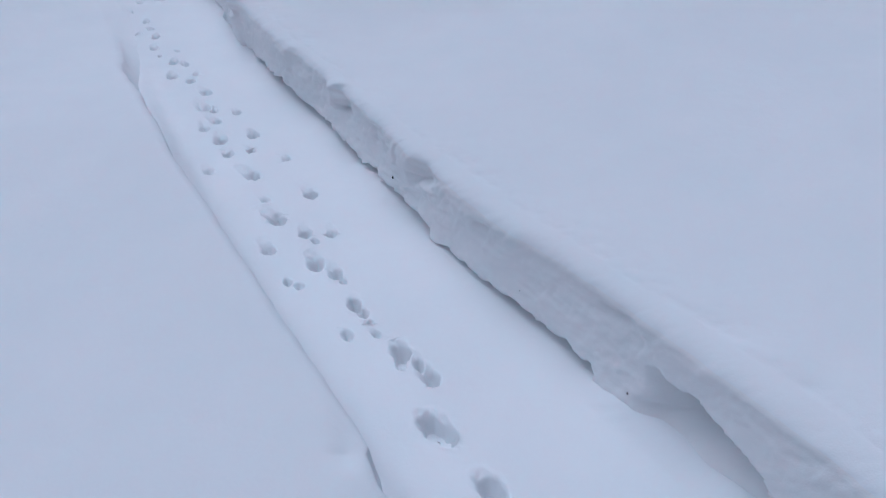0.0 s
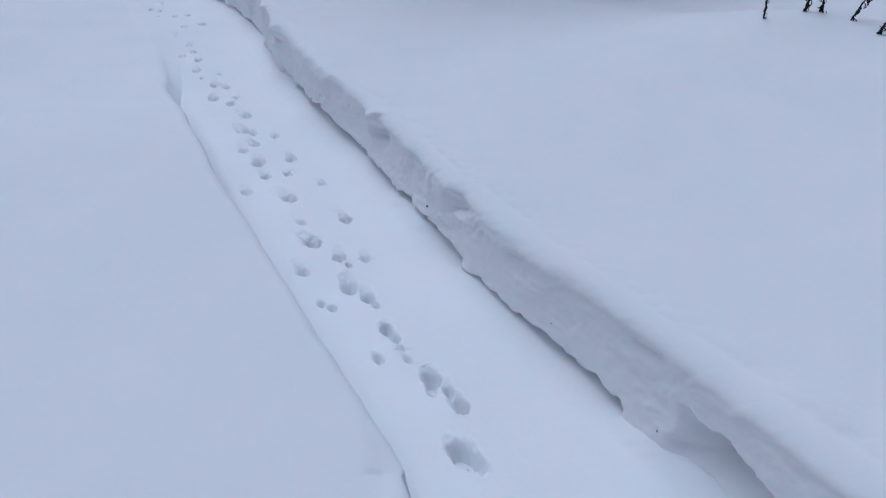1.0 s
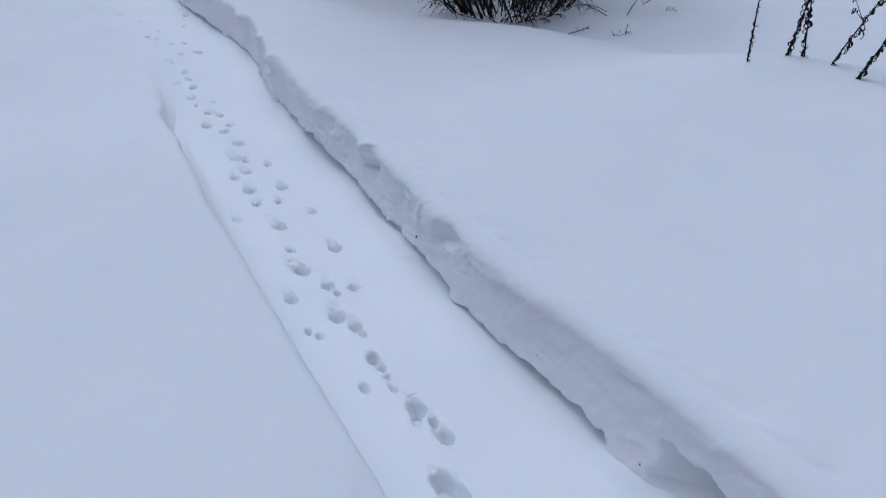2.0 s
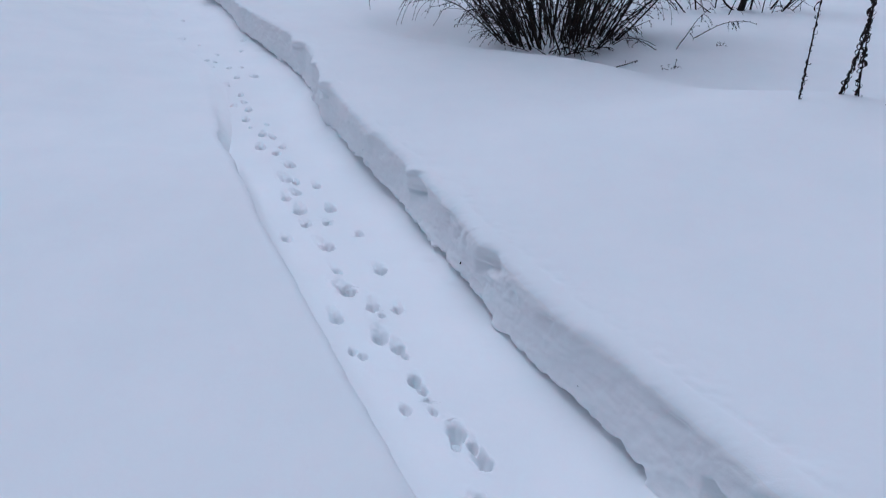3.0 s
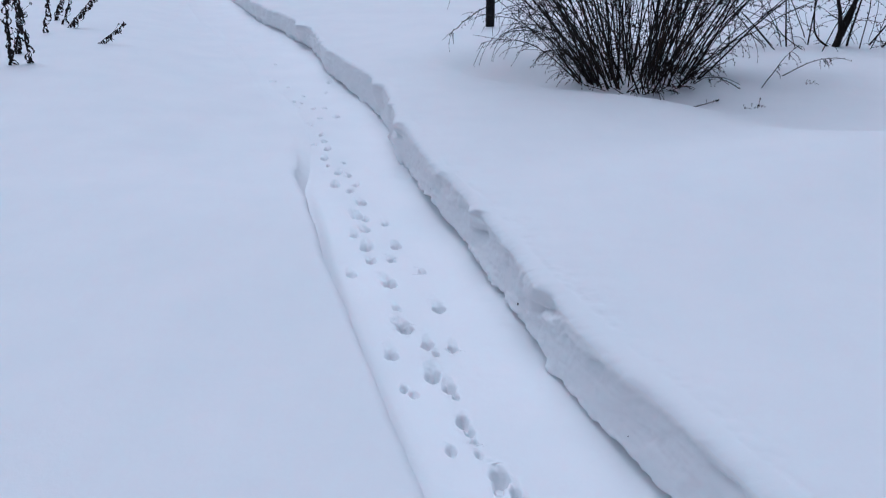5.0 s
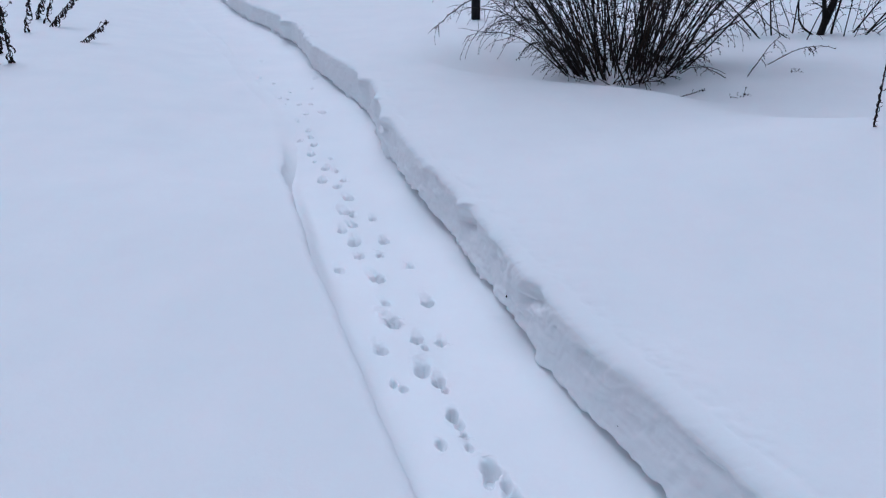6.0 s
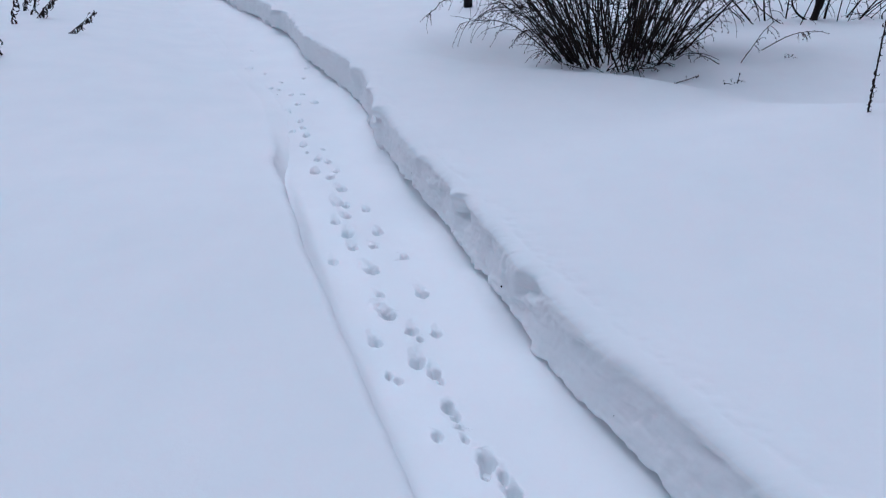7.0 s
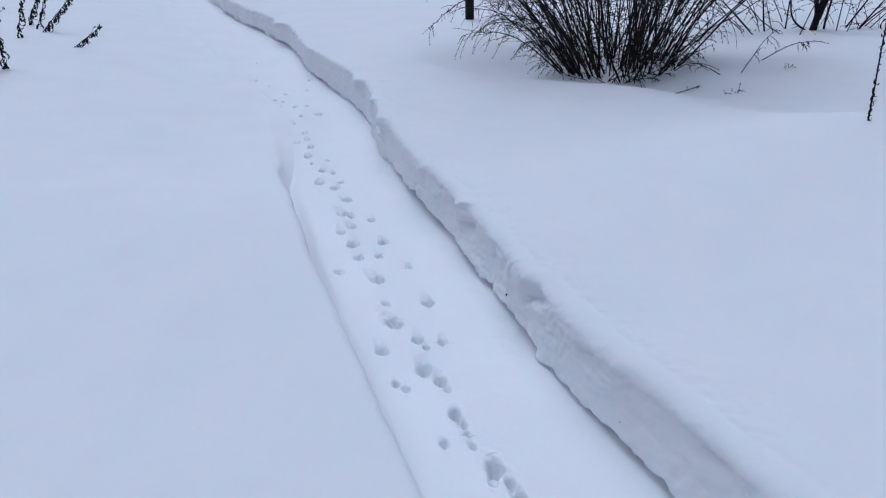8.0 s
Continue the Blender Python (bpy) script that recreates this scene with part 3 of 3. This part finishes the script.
def build_back_shrub():
    """The farther small tree: a trunk forked close to the snow, and a ring of curved shoots."""
    rng = random.Random(5)
    cx, cy = 3.41, 8.09
    base = Vector((cx, cy, gz(cx, cy)))
    ob = thing("small_tree", base, "small bare tree with several dark trunks in snow", "tree")
    twigs = Shape()
    # start, knots of the limb as offsets from it, radius at the foot
    for start, knots, thick in (
            ((0.0, 0, -0.1), ((0.03, 0, 0.16), (0.07, 0.02, 0.34), (0.15, 0.03, 0.60), (0.30, 0.05, 1.1), (0.40, 0.05, 1.9)), 0.042),
            ((0.04, 0, 0.14), ((-0.02, 0.02, 0.14), (-0.09, 0.03, 0.32), (-0.14, 0.05, 0.7), (-0.30, 0.05, 1.7)), 0.026),
            ((0.06, 0, 0.10), ((0.05, 0.02, 0.16), (0.08, 0.02, 0.5), (0.05, 0.02, 1.6)), 0.024),
            ((0.13, 0.02, -0.1), ((0.015, 0, 0.3), (0.05, 0, 0.7), (0.03, 0, 1.6)), 0.013),
            ((-0.02, 0.01, -0.02), ((-0.15, -0.01, 0.10), (-0.21, 0.0, 0.24), (-0.24, 0.02, 0.6), (-0.32, 0.03, 1.4)), 0.011),
            ((-0.23, 0.05, -0.1), ((0.005, 0, 0.4), (0.02, 0, 1.5)), 0.008),
            ((-0.44, -0.05, -0.1), ((-0.05, 0, 0.25), (-0.12, 0, 0.6), (-0.25, 0, 1.3)), 0.010),
            ((0.30, 0.05, -0.1), ((0.12, 0, 0.22), (0.30, 0, 0.5), (0.7, 0, 1.2)), 0.010),
            ((0.46, 0.1, -0.1), ((0.14, 0, 0.22), (0.34, 0, 0.5), (0.7, 0, 1.1)), 0.010),
            ((0.36, -0.05, -0.1), ((0.20, 0, 0.25), (0.50, 0, 0.45), (1.0, 0, 0.9)), 0.008)):
        line = [Vector(start)] + [Vector(start) + Vector(k) for k in knots]
        pts = []
        for i in range(len(line) - 1):
            for step in range(4):
                pts.append(line[i].lerp(line[i + 1], step / 4) + Vector((rng.gauss(0, 0.006), rng.gauss(0, 0.006), 0)))
        pts.append(line[-1])
        for _ in range(2):
            pts = [pts[0]] + [(pts[i - 1] + pts[i] * 2 + pts[i + 1]) / 4 for i in range(1, len(pts) - 1)] + [pts[-1]]
        s = Shape()
        s.tube(pts, taper(len(pts), thick, 0.004), 8)
        part("trunk" if thick > 0.012 else "stem", s.mesh("trunk", BARK), ob)
        side_twigs(rng, twigs, pts, 0.12, 12, 0.34, 0.0035)
    for i in range(16):
        dx, dy = rng.choice((rng.uniform(-0.63, -0.1), rng.uniform(0.15, 0.6))), rng.uniform(-0.2, 0.35)
        pts = stem_line(rng, (dx, dy, gz(cx + dx, cy + dy) - base.z - 0.06), (dx * 1.2 + rng.gauss(0, 0.25), rng.gauss(0, 0.2), 0.9), rng.uniform(0.7, 1.4), 0.03, 0.09)
        s = Shape()
        s.tube(pts, taper(len(pts), rng.uniform(0.0035, 0.0065), 0.0022), 5)
        part("stem", s.mesh("stem", BARK), ob)
        side_twigs(rng, twigs, pts, 0.1, 7, 0.22, 0.0022)
    part("brushwood", twigs.mesh("brushwood", BARK), ob, "thin dark side growth", kind="stuff")
    return ob


def leaf_mesh(seed):
    """A withered leaf: a narrow ribbon, pointed and rolled up on itself."""
    rng = random.Random(seed)
    curl = rng.uniform(0.25, 0.75)
    p, d = Vector((0, 0, 0)), Vector((0.75, 0, 0.25)).normalized()
    n, length, wide = 8, rng.uniform(0.045, 0.075), rng.uniform(0.004, 0.007)
    ang = 0.5
    top, low = [], []
    for i in range(n + 1):
        w = wide * math.sin(math.pi * (0.12 + 0.86 * i / n)) * 0.9 + 0.0008
        nrm = Vector((-math.sin(ang), 0, math.cos(ang)))
        twist = Vector((0, w, 0)) + nrm * (w * 0.5 * math.sin(i * 0.9 + seed))
        top.append((p + twist + nrm * 0.0009, p + nrm * (0.0009 - 0.35 * w), p - twist + nrm * 0.0009))
        low.append((p + twist - nrm * 0.0009, p - nrm * (0.0009 + 0.35 * w), p - twist - nrm * 0.0009))
        p = p + Vector((math.cos(ang), 0, math.sin(ang))) * (length / n)
        ang -= curl * (0.5 + i / n)
    v, f = [], []
    for a, b in zip(top, low):
        v += [*a, *b]
    for i in range(n):
        o = i * 6
        for k in (0, 1):
            f.append((o + k, o + k + 1, o + k + 7, o + k + 6))
            f.append((o + k + 4, o + k + 3, o + k + 9, o + k + 10))
        f.append((o + 3, o, o + 6, o + 9))
        f.append((o + 2, o + 5, o + 11, o + 8))
    me = bpy.data.meshes.new("leaf")
    me.from_pydata(v, [], f)
    me.polygons.foreach_set("use_smooth", np.ones(len(me.polygons), bool))
    me.materials.append(DRY)
    return me


LEAVES = [leaf_mesh(s) for s in range(6)]


def build_weed(seed, x, y, height, lean, heading, leaves, label, group, head=True, side=1, first=0.03, size=1.0):
    """A dead weed stalk hung with withered leaves."""
    rng = random.Random(seed)
    base = Vector((x, y, gz(x, y)))
    ob = thing("weed_stalk", base, label, "dried plant", group)
    way = Vector((math.sin(radians(lean)) * math.cos(radians(heading)), math.sin(radians(lean)) * math.sin(radians(heading)), math.cos(radians(lean))))
    pts = stem_line(rng, way * -0.05, way, height, 0.02, 0.03, 10)
    s = Shape()
    s.tube(pts, taper(len(pts), 0.0042, 0.0022), 6)
    part("stem", s.mesh("stem", DRY), ob)
    for i in range(leaves):
        u = (first + (0.93 - first) * ((i + rng.random()) / leaves) ** 1.15) * (len(pts) - 1)
        k = min(int(u), len(pts) - 2)
        p = pts[k].lerp(pts[k + 1], u - k)
        m = Matrix.Translation(p) @ Euler((rng.gauss(0, 0.4), rng.uniform(0.7, 1.75), rng.uniform(0, 6.28)), "XYZ").to_matrix().to_4x4() @ Matrix.Scale(size * rng.uniform(0.55, 1.1), 4)
        part("leaf", rng.choice(LEAVES), ob, m=m)
    for _ in range(side):
        k = rng.randint(4, 8)
        q = stem_line(rng, pts[k], way * 0.8 + Vector((rng.gauss(0, 0.7), rng.gauss(0, 0.5), 0)), rng.uniform(0.08, 0.16), 0.0, 0.06, 4)
        s = Shape()
        s.tube(q, taper(len(q), 0.0022, 0.0014), 4)
        for _ in range(6):
            s.knob(q[-1] + Vector((rng.gauss(0, 0.007), rng.gauss(0, 0.007), rng.gauss(0, 0.007))), rng.uniform(0.004, 0.007))
        part("side_shoot", s.mesh("side_shoot", DRY), ob)
    if head:
        s = Shape()
        for _ in range(26):
            tip = pts[-1] + Vector((rng.gauss(0, 0.016), rng.gauss(0, 0.016), rng.gauss(0, 0.014)))
            s.tube([pts[-1] - way * 0.02, tip], [0.0015, 0.001], 3)
            s.knob(tip, rng.uniform(0.004, 0.008))
        part("seed_head", s.mesh("seed_head", DRY), ob)
    return ob


def build_twig(seed, x, y, way, length, droop, thick, label, count=6, hang=0.8):
    rng = random.Random(seed)
    base = Vector((x, y, gz(x, y)))
    ob = thing("twig", base, label, "twig", "fallen and arching twigs")
    pts = stem_line(rng, Vector(way).normalized() * -0.03, way, length, droop, 0.06, 10)
    s = Shape()
    s.tube(pts, taper(len(pts), thick, thick * 0.4), 5)
    for p in pts[1:]:
        s.knob(p + Vector((0, 0, 0.003)), 0.005)
    part("stem", s.mesh("stem", BARK), ob)
    for _ in range(count):
        s = Shape()
        side_twigs(rng, s, pts, 0.3, 1, 0.14, 0.0018, hang=hang)
        part("side_twig", s.mesh("side_twig", BARK), ob)
    return ob


def build_clump(seed, x, y, size):
    """A withered tip that just pokes out of the snow."""
    rng = random.Random(seed)
    base = Vector((x, y, gz(x, y)))
    ob = thing("weed_tip", base, "small withered weed tip poking out of the snow", "dried plant", "weed tips in the snow")
    s = Shape()
    for _ in range(6):
        q = stem_line(rng, (0, 0, -0.02), (rng.gauss(0, 1), rng.gauss(0, 0.6), 0.7), size, 0.25, 0.1, 4)
        s.tube(q, taper(len(q), 0.0025, 0.0015), 4)
        s.knob(q[-1], 0.006)
    part("stem", s.mesh("stem", DRY), ob)
    for _ in range(12):
        m = Matrix.Translation((rng.gauss(0, size * 0.4), rng.gauss(0, size * 0.25), 0.012 + 0.02 * rng.random())) @ Euler((rng.gauss(0, 0.5), rng.uniform(-0.2, 0.8), rng.uniform(0, 6.28)), "XYZ").to_matrix().to_4x4()
        part("leaf", rng.choice(LEAVES), ob, m=m @ Matrix.Scale(rng.uniform(0.3, 0.5), 4))
    return ob


def build_post():
    bm = bmesh.new()
    bmesh.ops.create_cube(bm, size=1.0)
    bmesh.ops.scale(bm, vec=(0.095, 0.095, 1.3), verts=bm.verts)
    bmesh.ops.translate(bm, vec=(0, 0, 0.5), verts=bm.verts)
    bmesh.ops.bevel(bm, geom=bm.edges[:], offset=0.008, segments=2, affect="EDGES", profile=0.6)
    me = bpy.data.meshes.new("post")
    bm.to_mesh(me)
    bm.free()
    me.materials.append(POST)
    ob = new("post", me)
    ob.matrix_world = pose(-0.15, 8.92, gz(-0.15, 8.92), 0, 1.0, 12)
    return tagged(ob, "black square post standing upright in the snow", "post")


shrub = build_shrub()
back_shrub = build_back_shrub()
post = build_post()

NEAR_WEEDS = "dried weeds on the drift crest"
LEAFY = "dead brown weed stalk with curled leaves in snow"
build_weed(1, 2.24, 4.03, 0.78, 3, 190, 40, "tall thin dead weed stalk with curled leaves in snow", NEAR_WEEDS, size=0.85, side=0)
build_weed(2, 2.49, 4.11, 0.75, 3, 0, 76, LEAFY, NEAR_WEEDS, side=3)
build_weed(3, 2.57, 4.07, 0.70, 13, 190, 56, LEAFY, NEAR_WEEDS, first=0.1)
build_weed(4, 2.63, 3.91, 0.72, 21, -10, 50, "leaning dead weed stalk with curled leaves in snow", NEAR_WEEDS, side=4)
build_weed(5, 2.64, 3.69, 0.62, 25, -5, 70, "leaning dead weed stalk with curled leaves in snow", NEAR_WEEDS, side=2)

FAR_WEEDS = "dried weeds across the path"
for k, (x, y, height, lean, heading, leaves) in enumerate((
        (-4.42, 6.55, 0.75, 9, 0, 34), (-4.54, 6.45, 0.80, 10, 0, 56), (-6.22, 8.76, 0.85, 6, 0, 56), (-5.54, 8.30, 0.8, 20, 15, 36),
        (-6.31, 9.59, 0.8, 27, 10, 56), (-5.84, 9.10, 0.8, 27, 5, 30), (-5.56, 8.79, 0.85, 48, 5, 52), (-4.87, 6.97, 0.28, 14, 10, 30))):
    build_weed(20 + k, x, y, height, lean, heading, leaves, LEAFY if height > 0.5 else "short dead weed stalk half buried in snow", FAR_WEEDS, size=2.0, side=2)
build_weed(40, -4.48, 7.78, 0.40, 58, 12, 34, "short weed stalk leaning low over the snow", FAR_WEEDS, size=1.6)

build_clump(50, 2.07, 5.65, 0.09)
build_clump(51, 2.66, 6.40, 0.07)
ARCH = "thin dark twig arching out of the snow"
build_twig(60, 2.26, 6.27, (0.45, 0.2, 0.9), 0.45, 0.16, 0.004, ARCH, 8)
build_twig(61, 2.55, 6.73, (1.0, 0.25, 0.42), 0.62, 0.16, 0.0045, ARCH, 7)
build_twig(63, 1.68, 5.86, (1.0, 0.1, 0.10), 0.22, 0.05, 0.003, "short dark twig lying on the snow", 3, 0.0)
build_twig(64, 2.09, 6.24, (-0.7, 0.3, 0.5), 0.40, 0.05, 0.0035, ARCH, 4)


def build_debris(seed, y, z, size):
    """A dark bit of husk stuck in the cut face of the snow."""
    rng = random.Random(seed)
    row = int(np.argmin(np.abs(ROWS_Y - y)))
    col = int(np.argmin(np.abs(wall_z[row, :44] - z)))
    s = Shape()
    way = Vector((rng.uniform(-0.4, -0.1), rng.gauss(0, 0.6), rng.gauss(0, 1))).normalized()
    s.tube([way * -size, way * size * 0.1 + Vector((-0.002, 0, 0)), way * size], [size * 0.22, size * 0.42, size * 0.15], 6)
    s.knob(way * size * 0.6, size * 0.4)
    ob = new("husk", s.mesh("husk", DRY))
    ob.location = (float(wall_x[row, col]) + size * 0.1, y, float(wall_z[row, col]))
    return tagged(ob, "tiny dark husk stuck in the cut snow wall", "plant debris", "husks in the snow wall")


for seed, y, z, size in ((70, 2.88, 0.09, 0.008), (71, 2.12, 0.10, 0.004), (72, 1.72, 0.05, 0.004), (73, 4.05, 0.13, 0.009), (74, 1.60, 0.165, 0.010)):
    build_debris(seed, y, z, size)
